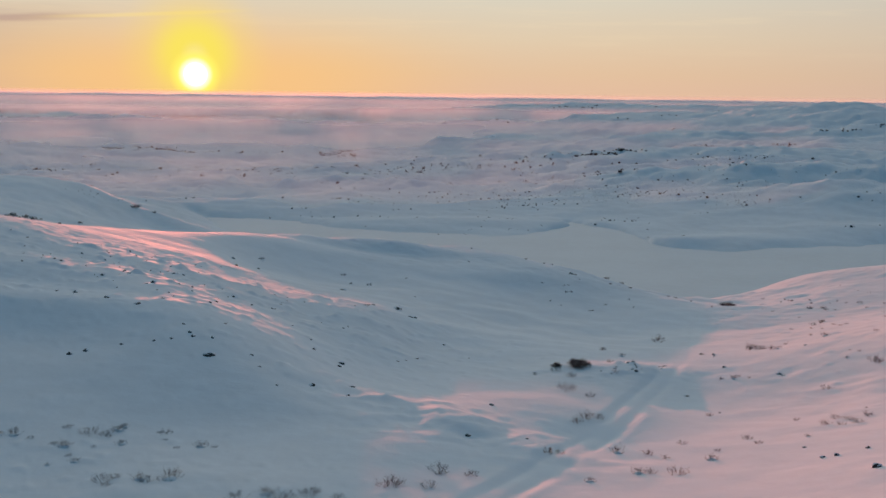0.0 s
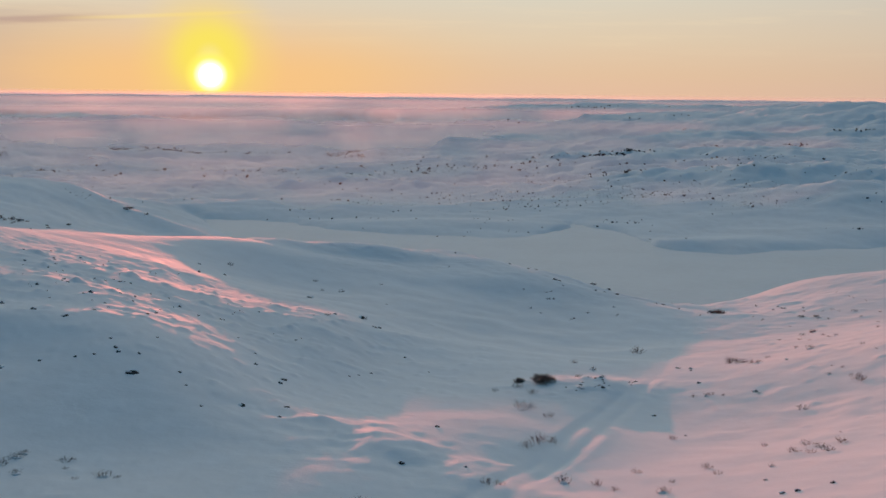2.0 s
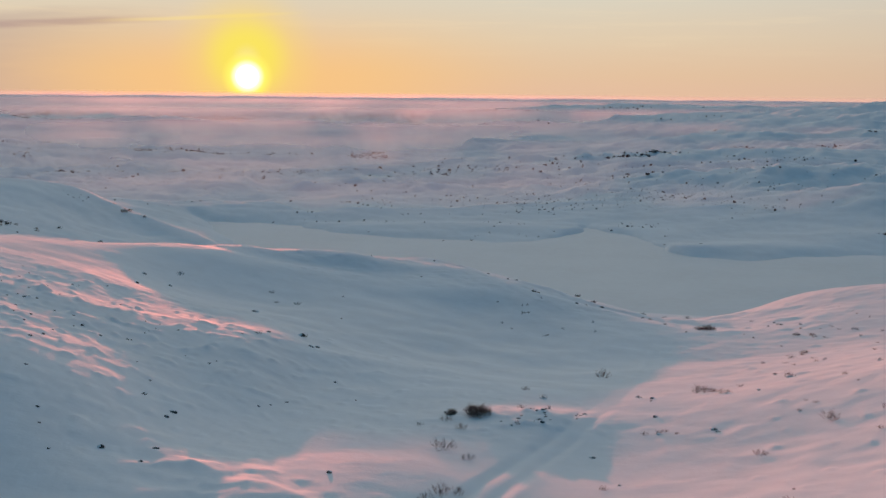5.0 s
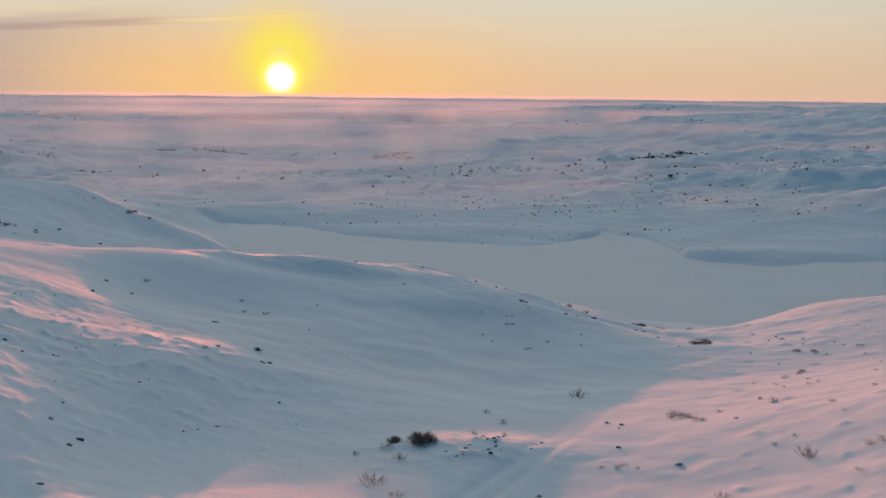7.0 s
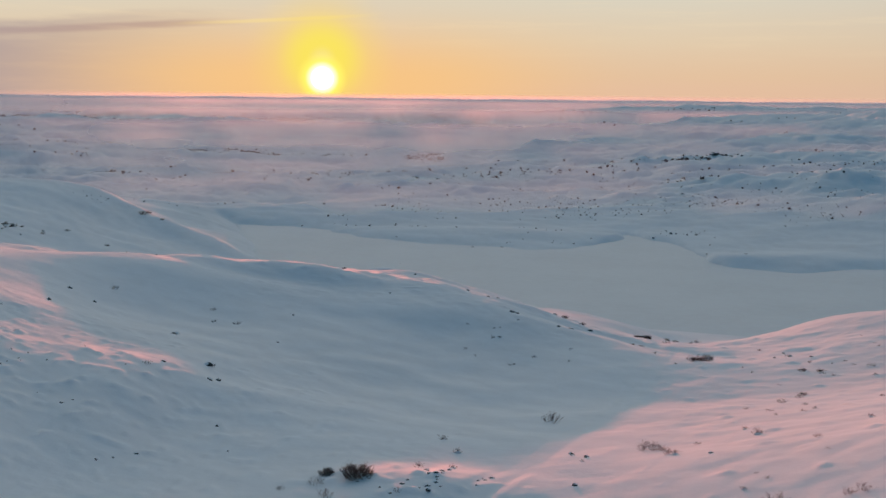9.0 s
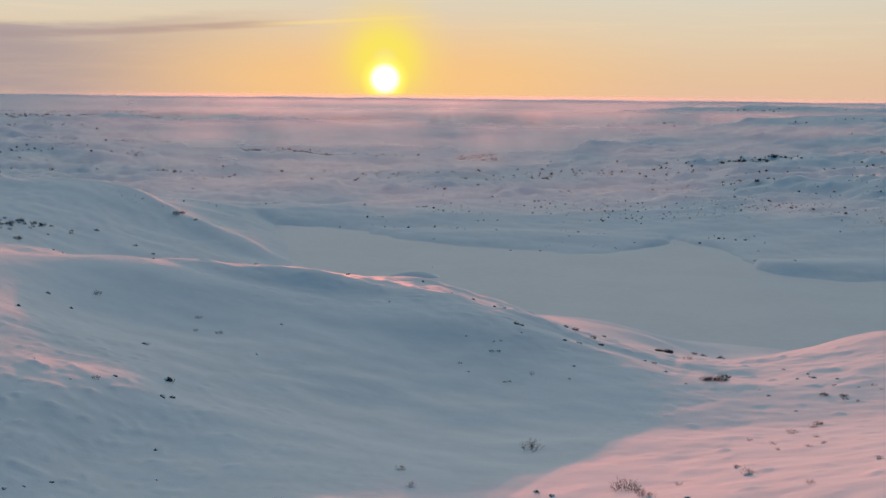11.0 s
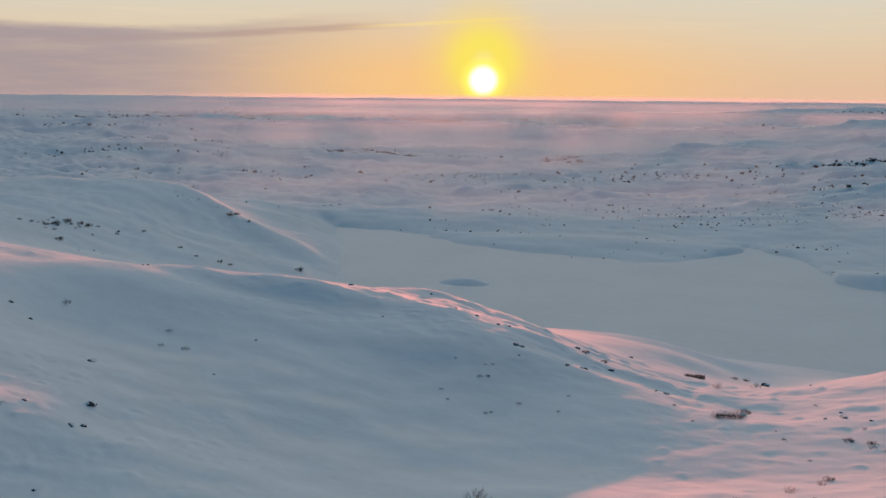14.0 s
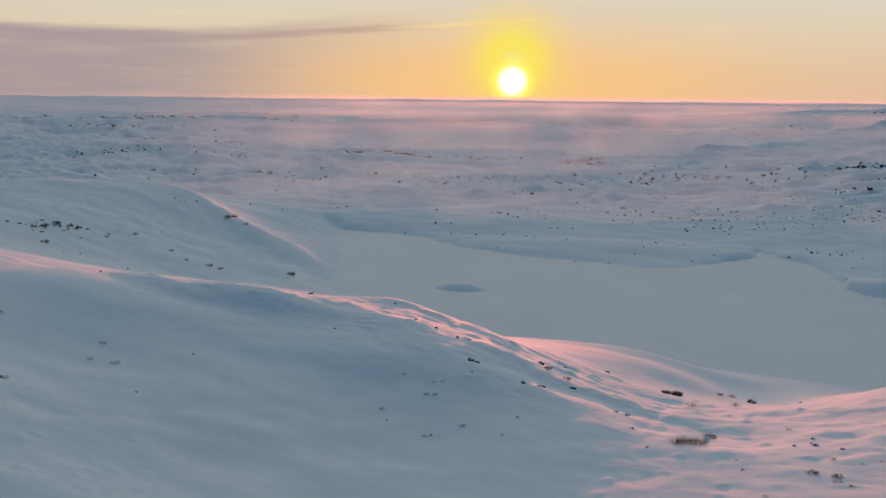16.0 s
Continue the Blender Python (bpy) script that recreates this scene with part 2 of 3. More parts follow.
HOLLOW_RIGHT = [
    (15.9, 135.5, -0.13, 10.5, 9.1, -10),
    (57.2, 135.7, -1.16, 10.3, 9.8, -10),
    (38.1, 140.1, 1.35, 7.8, 8.5, -10),
    (17.2, 147.5, -0.79, 8.9, 6.1, -15),
    (70.8, 150.3, -4.34, 9.4, 13.7, 6),
    (40.3, 151.9, 1.15, 11.3, 8.9, -11),
    (74.3, 152.0, 5.25, 22.6, 13.9, -7),
    (59.0, 155.4, -1.24, 10.8, 9.2, -10),
]
RIDGE_LEFT = [
    (-40.0, 165.8, -0.15, 12.0, 5.1, 1),
    (-29.4, 167.9, -1.00, 19.9, 3.0, -7),
    (-19.8, 168.8, 1.71, 15.7, 3.4, 5),
    (-8.6, 169.1, 0.59, 10.7, 9.2, -11),
    (-43.9, 174.6, -1.52, 7.7, 9.8, -7),
    (-23.3, 177.5, 0.35, 22.7, 3.0, 9),
    (-34.7, 177.9, 2.15, 28.7, 11.5, 8),
]
RIDGE_RIGHT = [
    (47.7, 166.0, -8.20, 12.1, 23.3, -11),
    (45.0, 166.6, 1.57, 8.7, 6.9, -2),
    (14.5, 167.2, 1.48, 8.5, 10.3, -12),
    (38.3, 168.1, -0.31, 6.0, 4.4, -0),
    (13.5, 172.4, 1.10, 27.5, 3.0, -19),
    (11.2, 173.0, -1.79, 18.4, 3.5, -18),
    (30.6, 175.7, -2.48, 11.4, 9.1, -9),
]
RIDGE_BACK = [
    (58.4, 178.4, 1.91, 13.5, 9.1, -4),
    (4.7, 186.8, 0.79, 4.1, 8.2, -13),
    (34.8, 187.7, -0.67, 10.5, 5.2, -31),
    (-21.8, 187.8, -1.69, 11.8, 10.6, -11),
    (-50.0, 188.4, 0.68, 21.9, 8.2, -6),
    (-48.3, 188.9, 0.26, 12.1, 8.6, -0),
    (-47.7, 189.2, -2.63, 18.9, 9.3, -25),
    (38.4, 191.5, -1.20, 9.7, 9.5, -10),
    (41.5, 192.7, -1.08, 8.7, 4.8, -37),
    (15.4, 195.1, -2.55, 15.6, 9.5, -32),
    (55.6, 196.6, 1.90, 6.7, 9.4, -12),
    (-87.9, 197.9, -0.58, 16.0, 12.2, -0),
    (51.6, 201.1, -3.76, 5.8, 14.1, 13),
    (-62.3, 203.8, -0.44, 13.8, 8.8, 0),
    (16.6, 211.3, 0.21, 8.9, 5.3, 18),
    (30.2, 222.8, 2.23, 12.8, 4.8, 19),
]
RIGHT_SLOPE += [(18.8, 96.8, 0.6, 4.2, 2.2, 0)]    # stony knoll beside the track
NEAR_HILLS = NEAR_BANK + LEFT_HILL + LEFT_HILL_TOP + RIGHT_SLOPE + HOLLOW_LEFT + HOLLOW_RIGHT + RIDGE_LEFT + RIDGE_RIGHT + RIDGE_BACK
# height of the upland, then the line, slant and softness of its edge
SHORE = (22.99, 213.79, -0.203, 15.35)
# beyond the lake and to its sides
SHORE_HILLS = [
    (-165, 290, 5.5, 55, 45, 0),
    (-125, 270, 6.9, 28, 26, 0),
    (-130, 330, 9.9, 26, 22, 0),
    (-105, 318, -0.1, 16, 14, -20),
    (-85, 285, 1.1, 16, 14, 0),
    (-82, 316, 0.8, 14, 7, -25),
    (-205, 300, 16.6, 50, 60, 0),
    (-130, 235, 4.1, 25, 18, 0),
    (-140, 385, 4.5, 34, 24, 0),
    (-100, 350, -2.3, 14, 18, 0),
    (-86, 318, 2.4, 20, 4.5, -32), (-122, 336, 1.6, 16, 6, -12),
]    # the hill on the left shore and its spur
FAR_HILLS = SHORE_HILLS + [
    (2, 371, 1.8, 30, 10, 3), (95, 332, 1.9, 20, 8, 8), (80, 326, 0.9, 8, 5, -20),    # low points into the lake
    (150, 352, 2.2, 30, 9, 0), (176, 420, 12, 44, 30, 10), (182, 508, 12, 60, 20, -8), (195, 540, 7, 70, 22, -6),      # right shore
    (205, 700, 15, 110, 55, 0), (-440, 790, 9, 120, 45, 10), (-620, 900, 13, 200, 60, -5),
    (-62, 428, 3.0, 45, 22, 0), (90, 460, 3.5, 50, 40, 0),
    (-160, 884, -7, 120, 17, 6), (18, 580, -4, 45, 30, 0), (-170, 720, -5, 120, 60, 0),
    (500, 1280, 42, 230, 330, 0), (560, 2500, 34, 420, 420, 0),  # long hills on the skyline
    (-700, 1500, 14, 300, 160, 0), (-250, 1900, 10, 300, 120, 0),
]
# the lake: its far shore, and its left shore (y first)
FAR_SHORE = [(-100, 391), (-80, 387), (-60, 381), (-50, 374), (-46, 368), (-28, 356), (-8, 345), (9, 341), (26, 343), (38, 352), (44, 370), (50, 388), (58, 396), (62, 386), (65, 345), (69, 330), (75, 320), (85, 312), (100, 318), (126, 328), (150, 336), (200, 345), (260, 335)]
LEFT_SHORE = [(230, -30), (270, -42), (290, -57), (304, -62), (334, -72), (369, -89), (390, -99)]
# wheel track over the saddle: its line and two ruts
TRACK = [(0.0, 52.0), (5.6, 61.0), (9.2, 66.5), (13.6, 75.7), (17.3, 84.0), (21.3, 93.0), (26.0, 105.5), (29.5, 116.0), (33.0, 127.0), (36.3, 137.5), (39.3, 147.5), (40.6, 157.0), (39.5, 163.0), (35.0, 168.5)]
RUTS = 0.85


def track_offset(x, y):
    best = np.full(x.shape, 1e9)
    for (ax, ay), (bx, by) in zip(TRACK, TRACK[1:]):
        ux, uy = bx - ax, by - ay
        t = np.clip(((x - ax) * ux + (y - ay) * uy) / (ux * ux + uy * uy), 0, 1)
        best = np.minimum(best, np.hypot(x - ax - t * ux, y - ay - t * uy))
    return best


def land(x, y, fine=True):
    """Height of the snow at plan places x, y (arrays)."""
    shore = (y - SHORE[1] - SHORE[2] * x) / SHORE[3]
    front = 1 / (1 + np.exp(np.clip(shore, -40, 40)))
    near = SHORE[0] * front
    for h in NEAR_HILLS:
        near = near + hill(x, y, *h)
    r = np.hypot(x, y)
    back = 0.35 - 10.0 * smooth(420, 1000, r) + 4.0 * smooth(1200, 2400, r) + 36.0 * smooth(2800, 4400, r) - 16.0 * smooth(4420, 4800, r)
    for h in FAR_HILLS:
        back = back + hill(x, y, *h)
    back = back + 0.4 * smooth(200, 260, r) * (1 - smooth(420, 520, r)) * fbm(x / 30, y / 20, 4, 51, 0.6)
    # rolling ground, larger with distance
    rough = smooth(360, 520, r)
    rough = rough * (1 - 0.65 * smooth(2200, 3400, r))
    back = back + rough * (1.6 * fbm(x / 75, y / 48, 5, 3, 0.55) + (2.4 + 1.8 * smooth(480, 800, r)) * (0.45 - np.abs(fbm(x / 85, y / 46, 5, 18, 0.55))) + 1.5 * fbm(x / 26, y / 17, 3, 6) + 0.7 * (1 - smooth(900, 1800, r)) * fbm(x / 10, y / 6, 3, 7, 0.6) + (1 - 0.7 * smooth(1200, 2400, r)) * (3.5 * np.maximum(fbm(x / 48, y / 30, 4, 61) - 0.12, 0) + 1.5 * np.maximum(fbm(x / 15, y / 9, 4, 62) - 0.1, 0)) + smooth(500, 1300, r) * 9.0 * fbm(x / 210, y / 130, 5, 9) + smooth(1500, 4000, r) * 5.0 * fbm(x / 700, y / 420, 4, 14))
    edge_x = x + 4.0 * fbm(x / 17, y / 17, 2, 81)
    far_edge = sum(np.interp(edge_x + o, *zip(*FAR_SHORE)) for o in (-10, -6, -2, 2, 6, 10)) / 6
    within = np.minimum(far_edge + 2.5 * fbm(x / 11, y / 11, 2, 83) - y, 0.95 * (x - np.interp(y, *zip(*LEFT_SHORE))))
    islet = hill(x, y, -20.5, 296, 3.5, 6.8, 4.0, 0)
    back = back + smooth(-9, 16, within) * (islet - 2.25 - back)
    z = near + back * (1 - front)
    if fine:
        c, s = math.cos(radians(WIND)), math.sin(radians(WIND))
        u, v = x * c + y * s, -x * s + y * c
        dry = smooth(0.1, 1.2, z) * (1 - 0.75 * smooth(300, 900, r))
        bowl = hill(x, y, 8, 130, 1.0, 26, 24, 0)
        z = z + dry * bowl * (0.42 * fbm(x / 24, y / 17, 2, 63) + 0.26 * fbm(x / 9, y / 7, 2, 65))
        slope = smooth(14, 34, x - 0.15 * (y - 60)) * (1 - smooth(165, 190, y))
        z = z + dry * slope * (0.14 * fbm(x / 14, y / 13, 2, 67) + 0.06 * fbm(x / 3.0, y / 2.6, 2, 69) + 0.16 * np.maximum(fbm(x / 5.5, y / 4.5, 2, 87) - 0.25, 0) - 0.14 * np.maximum(fbm(x / 6.0, y / 4.0, 2, 89) - 0.35, 0))
        z = z + smooth(0.1, 1.5, z) * hill(x, y, -132, 296, 1.0, 48, 42, 0) * 0.55 * fbm(x / 15, y / 11, 5, 75)
        lips = 1 - np.abs(fbm(u / 26, v / 9, 2, 21))
        left = 1 - smooth(0, 25, x - 0.1 * (y - 100))
        z = z + dry * 0.05 * (lips - 0.7) + dry * (0.13 + 0.03 * left) * fbm(x / 17, y / 14, 3, 27)
        crest = hill(x, y, -12, 174, 1.0, 48, 9, -6) + 1.1 * hill(x, y, 34, 170, 1.0, 15, 11, -30)
        stony = 1.3 * hill(x, y, -28, 106, 1.0, 24, 15, 0) + 1.3 * hill(x, y, 18.5, 96, 1.0, 4.5, 3.5, 0) + 0.6 * hill(x, y, -20, 58, 1.0, 12, 6, -20)
        lip = hill(x, y, 0, 73, 1.0, 10, 4, -35)
        z = z + dry * (crest * (0.42 * fbm(u / 16, v / 8, 2, 71) + 0.10 * fbm(x / 3.5, y / 3, 2, 72)) + lip * 0.30 * fbm(x / 4.5, y / 3.6, 3, 73))
        stony = stony + 0.4 * lip + 0.5 * smooth(330, 420, r) + 0.7 * crest
        z = z + dry * np.minimum(stony, 1.3) * (1 + 0.2 * left) * (0.10 * np.maximum(fbm(x / 2.6, y / 2.2, 2, 31), -0.2) + 0.09 * fbm(x / 7, y / 6, 2, 33) + 0.35 * np.maximum(fbm(x / 1.9, y / 1.5, 2, 37) - 0.38, 0))
        knobs = np.minimum(stony + 0.75 * smooth(24, 40, x - 0.1 * (y - 90)) * (1 - smooth(150, 190, y)), 1)
        z = z + dry * knobs * 0.55 * np.maximum(fbm(x / 1.7, y / 1.5, 1, 35) - 0.5, 0)
        d = track_offset(x + 0.5 * fbm(x / 9, y / 9, 1, 47), y)
        z = z + smooth(-0.9, 0.4, fbm(x / 7, y / 7, 2, 45)) * (1 - 0.6 * smooth(88, 112, y)) * (0.05 * np.exp(-((d - 1.75) / 0.5) ** 2) - 0.11 * np.exp(-((d - RUTS) / 0.45) ** 2) - 0.05 * np.exp(-(d / 1.6) ** 2))
    return z


def height(x, y):
    return float(land(np.array([float(x)]), np.array([float(y)]))[0])


def spread(lo, hi, n):
    return lo + (hi - lo) * np.arange(n) / n


# one sheet of ground, finest where the flight passes, out to the horizon
turns = np.radians(np.concatenate([spread(-52, 34, 716), spread(34, 308, 160)]))
radii = np.concatenate([spread(0.5, 58, 24), spread(58, 205, 400), np.geomspace(205, 4850, 620)])
A, Rr = np.meshgrid(turns, radii)
gx, gy = Rr * np.sin(A), Rr * np.cos(A) - 12.0
gz = land(gx, gy)
rows_n, cols_n = gx.shape
co = np.stack([gx, gy, gz], -1).reshape(-1, 3)
i = np.arange(rows_n - 1)[:, None] * cols_n
j = np.arange(cols_n)[None, :]
j2 = (j + 1) % cols_n
quads = np.stack([i + j, i + cols_n + j, i + cols_n + j2, i + j2], -1).reshape(-1, 4)[:, ::-1]


def sheet(name, verts, faces, mat):
    me = bpy.data.meshes.new(name)
    me.vertices.add(len(verts))
    me.vertices.foreach_set("co", np.ascontiguousarray(verts, dtype=np.float32).ravel())
    k = faces.shape[1]
    me.loops.add(faces.size)
    me.loops.foreach_set("vertex_index", np.ascontiguousarray(faces, dtype=np.int32).ravel())
    me.polygons.add(len(faces))
    me.polygons.foreach_set("loop_start", np.arange(0, faces.size, k, dtype=np.int32))
    me.polygons.foreach_set("loop_total", np.full(len(faces), k, dtype=np.int32))
    me.polygons.foreach_set("use_smooth", np.ones(len(faces), dtype=bool))
    me.materials.append(mat)
    me.update(calc_edges=True)
    me.validate()
    return me


ground = new("ground", sheet("ground", co, quads, SNOW))
tagged(ground, "rolling treeless upland under wind-packed snow with drifts", "snowfield", kind="structure")

# the frozen lake, a level sheet with a slightly uneven snow cover
lx, ly = np.meshgrid(np.linspace(-130, 235, 220), np.linspace(205, 402, 130))
lz = 0.02 * fbm(lx / 9, ly / 6, 3, 41)
li = np.arange(129)[:, None] * 220
lj = np.arange(219)[None, :]
lf = np.stack([li + lj, li + lj + 1, li + 220 + lj + 1, li + 220 + lj], -1).reshape(-1, 4)
lake = new("frozen_lake", sheet("frozen_lake", np.stack([lx, ly, lz], -1).reshape(-1, 3), lf, LAKE))
tagged(lake, "smooth snow-covered ice of a frozen lake between hills", "frozen lake", kind="structure")

# haze imitated by thin translucent sheets over the far plain, one behind the other
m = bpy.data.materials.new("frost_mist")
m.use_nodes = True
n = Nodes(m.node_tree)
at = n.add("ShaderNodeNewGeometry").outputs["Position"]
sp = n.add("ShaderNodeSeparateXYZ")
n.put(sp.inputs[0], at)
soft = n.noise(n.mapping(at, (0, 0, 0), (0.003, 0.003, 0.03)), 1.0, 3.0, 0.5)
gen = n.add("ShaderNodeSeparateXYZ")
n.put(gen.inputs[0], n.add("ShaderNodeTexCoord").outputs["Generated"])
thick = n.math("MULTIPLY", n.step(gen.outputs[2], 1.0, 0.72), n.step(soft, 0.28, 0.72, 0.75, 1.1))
# denser around the sun's bearing, imitating the sun's glow in haze
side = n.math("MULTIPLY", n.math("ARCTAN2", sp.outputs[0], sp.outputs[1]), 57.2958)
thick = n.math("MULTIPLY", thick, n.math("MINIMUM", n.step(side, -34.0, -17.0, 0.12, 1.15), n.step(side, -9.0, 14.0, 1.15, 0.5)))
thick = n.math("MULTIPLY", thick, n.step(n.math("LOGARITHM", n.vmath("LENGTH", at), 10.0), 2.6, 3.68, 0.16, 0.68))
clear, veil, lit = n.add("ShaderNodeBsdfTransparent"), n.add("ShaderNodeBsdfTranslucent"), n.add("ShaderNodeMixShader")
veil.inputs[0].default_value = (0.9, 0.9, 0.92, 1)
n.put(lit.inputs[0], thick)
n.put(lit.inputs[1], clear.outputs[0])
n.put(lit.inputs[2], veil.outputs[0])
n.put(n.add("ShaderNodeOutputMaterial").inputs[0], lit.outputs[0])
HAZE = m
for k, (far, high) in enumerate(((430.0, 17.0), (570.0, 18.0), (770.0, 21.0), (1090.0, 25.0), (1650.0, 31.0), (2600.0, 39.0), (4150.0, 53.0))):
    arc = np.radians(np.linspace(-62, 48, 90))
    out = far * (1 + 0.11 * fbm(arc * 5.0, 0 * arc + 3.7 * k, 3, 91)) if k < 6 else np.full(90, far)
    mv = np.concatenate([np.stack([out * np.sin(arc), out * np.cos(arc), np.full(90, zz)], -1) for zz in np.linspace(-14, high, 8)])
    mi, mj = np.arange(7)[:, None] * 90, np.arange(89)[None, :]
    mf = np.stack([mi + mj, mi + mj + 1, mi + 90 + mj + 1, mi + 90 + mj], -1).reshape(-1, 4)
    tagged(new("frost_mist", sheet("frost_mist", mv, mf, HAZE)), "thin translucent sheet standing in for sunlit haze over the distant plain", "mist", kind="stuff")


# ---- things ----
def mesh_of(name, verts, faces, mat, smooth_faces=False):
    me = bpy.data.meshes.new(name)
    me.from_pydata(verts, [], faces)
    me.materials.append(mat)
    if smooth_faces:
        me.polygons.foreach_set("use_smooth", [True] * len(me.polygons))
    me.update()
    return me


def rod(verts, faces, points, thick):
    """A tapered three-sided twig along points, ending in a tip."""
    start = len(verts)
    for k, p in enumerate(points[:-1]):
        r = thick * (1 - 0.8 * k / (len(points) - 1))
        for a in (0.0, 2.1, 4.2):
            verts.append((p[0] + r * math.cos(a), p[1] + r * math.sin(a), p[2]))
    verts.append(tuple(points[-1]))
    for k in range(len(points) - 2):
        for a in range(3):
            i0, i1 = start + 3 * k + a, start + 3 * k + (a + 1) % 3
            faces.append((i0, i1, i1 + 3, i0 + 3))
    k = start + 3 * (len(points) - 2)
    for a in range(3):
        faces.append((k + a, k + (a + 1) % 3, len(verts) - 1))


def grow_shrub(seed, stems, spread_out, tall, thick, twigs):
    """Stems and twigs of a bush of about one metre across."""
    rng = random.Random(seed)
    sv, sf, tv, tf = [], [], [], []
    for _ in range(stems):
        a, out = rng.uniform(0, 2 * math.pi), rng.random() ** 0.6
        lean = spread_out * out * rng.uniform(0.2, 1.0)
        base = Vector((0.45 * out * math.cos(a), 0.45 * out * math.sin(a), -0.08))
        h = tall * rng.uniform(0.25, 1.0) ** 0.8 * (1.1 - 0.55 * out)
        pts = [base]
        for k in (1, 2, 3):
            f = k / 3
            pts.append(base + Vector((lean * f ** 0.8 * math.cos(a) + rng.uniform(-0.05, 0.05), lean * f ** 0.8 * math.sin(a) + rng.uniform(-0.05, 0.05), h * f + 0.08)))
        rod(sv, sf, pts, thick)
        for _ in range(twigs):
            f = rng.uniform(0.3, 0.95)
            k = min(2, int(3 * f))
            p = pts[k].lerp(pts[k + 1], 3 * f - k)
            b = a + rng.uniform(-1.7, 1.7)
            ln = rng.uniform(0.10, 0.26)
            q = p + Vector((ln * math.cos(b), ln * math.sin(b), ln * rng.uniform(0.3, 1.1)))
            rod(tv, tf, [p, p.lerp(q, 0.5) + Vector((0, 0, 0.02)), q], thick * 0.6)
    return (sv, sf), (tv, tf)


def dome(seed, rx, ry, rz, cut=-0.25, rough=0.25, facets=2):
    """A lumpy rounded body standing on z = 0."""
    bm = bmesh.new()
    bmesh.ops.create_icosphere(bm, subdivisions=facets, radius=1.0)
    for v in bm.verts:
        p = v.co.copy()
        g = 1 + rough * noise.noise(p * 1.3 + Vector((seed * 5.1, 0, 0))) + 0.5 * rough * noise.noise(p * 3.1 + Vector((0, seed * 3.7, 0)))
        v.co = Vector((p.x * rx * g, p.y * ry * g, max(p.z * g, cut) * rz))
    return bm


def part(name, bm, mat, parent, label="", smooth_faces=False):
    me = bpy.data.meshes.new(name)
    bm.to_mesh(me)
    bm.free()
    me.materials.append(mat)
    if smooth_faces:
        me.polygons.foreach_set("use_smooth", [True] * len(me.polygons))
    ob = new(name, me)
    ob.parent = parent
    return tagged(ob, label)


def make_shrub(seed, stems, spread_out, tall, thick, twigs, stem_mat, twig_mat, drift):
    ob = new("shrub")
    stem_data, twig_data = grow_shrub(seed, stems, spread_out, tall, thick, twigs)
    for name, data, mat in (("stalk", stem_data, stem_mat), ("crown", twig_data, twig_mat)):
        child = new(name, mesh_of(name, *data, mat))
        child.parent = ob
        tagged(child, kind="stuff")
    if drift:
        part("snow_cushion", dome(seed, 0.42, 0.34, 0.16, -0.5, 0.4), SNOW, ob, "low snow drift caught among the stems", True)
    return ob


def make_boulder(seed):
    rng = random.Random(seed)
    rx, ry, rz = 0.5, rng.uniform(0.30, 0.48), rng.uniform(0.26, 0.42)
    bm = dome(seed, rx, ry, rz, -0.5, 0.55)
    me = bpy.data.meshes.new("boulder")
    bm.to_mesh(me)
    bm.free()
    me.materials.append(ROCK)
    ob = new("boulder", me)
    cap = dome(seed, rx * 1.04, ry * 1.15, rz * 0.72, -0.2, 0.55)
    for v in cap.verts:
        v.co += Vector((-0.05, 0.20, rz * 0.42))
    part("snow_cap", cap, SNOW, ob, "rounded cap of drifted snow", True)
    return ob


def settle(ob, x, y, size, sink, turn, flat=1.0):
    ob_z = max(height(x, y), 0.0) - sink * size
    return pose(x, y, ob_z, 0, 0, turn) @ Matrix.Diagonal((size, size, size * flat, 1))


SHRUB_LABELS = {
    "bare": "leafless dwarf birch with dark twigs poking through snow",
    "frosted": "frosted pale grey willow twigs standing in the snow",
    "dense": "dense dark brown bush rounded above the snow",
    "scrub": "low dark scrub half buried in wind-blown snow",
}
shrub_kinds = {
    "bare": [make_shrub(11 + k, 30, 0.42, 0.62, 0.009, 6, RUSSET, RUSSET, k == 2) for k in range(5)],
    "frosted": [make_shrub(31 + k, 36, 0.36, 0.56, 0.008, 6, FROST, FROST, k == 1) for k in range(4)],
    "dense": [make_shrub(51 + k, 130, 0.30, 0.46, 0.012, 8, TWIG, TWIG, 0) for k in range(2)],
    "scrub": [make_shrub(71 + k, 50, 0.28, 0.34, 0.012, 6, TWIG, TWIG, 0) for k in range(3)],
}
boulders = [make_boulder(91 + k) for k in range(6)]
BOULDER_LABEL = "dark boulder with a snow cap on the open slope"
pick = random.Random(5)
used = set()


def place(source, m):
    """The first use moves the model itself, later ones copy it."""
    if source.name not in used:
        used.add(source.name)
        source.matrix_basis = m
        return source
    got = copy_thing(source, Matrix.Identity(4))
    got.matrix_basis = m
    return got


def plant(rows, kind, group, flat=1.0):
    for x, y, size in rows:
        ob = place(pick.choice(shrub_kinds[kind]), settle(None, x, y, max(size, 0.35) / 1.4, 0.02, pick.uniform(0, 360), flat))
        tagged(ob, SHRUB_LABELS[kind], "shrub", group)


def strew(rows, group, flat=1.0):
    for x, y, size in rows:
        ob = place(pick.choice(boulders), settle(None, x, y, 0.75 * max(size, 0.3), 0.08, pick.uniform(-40, 40), flat))
        tagged(ob, BOULDER_LABEL, "boulder", group)


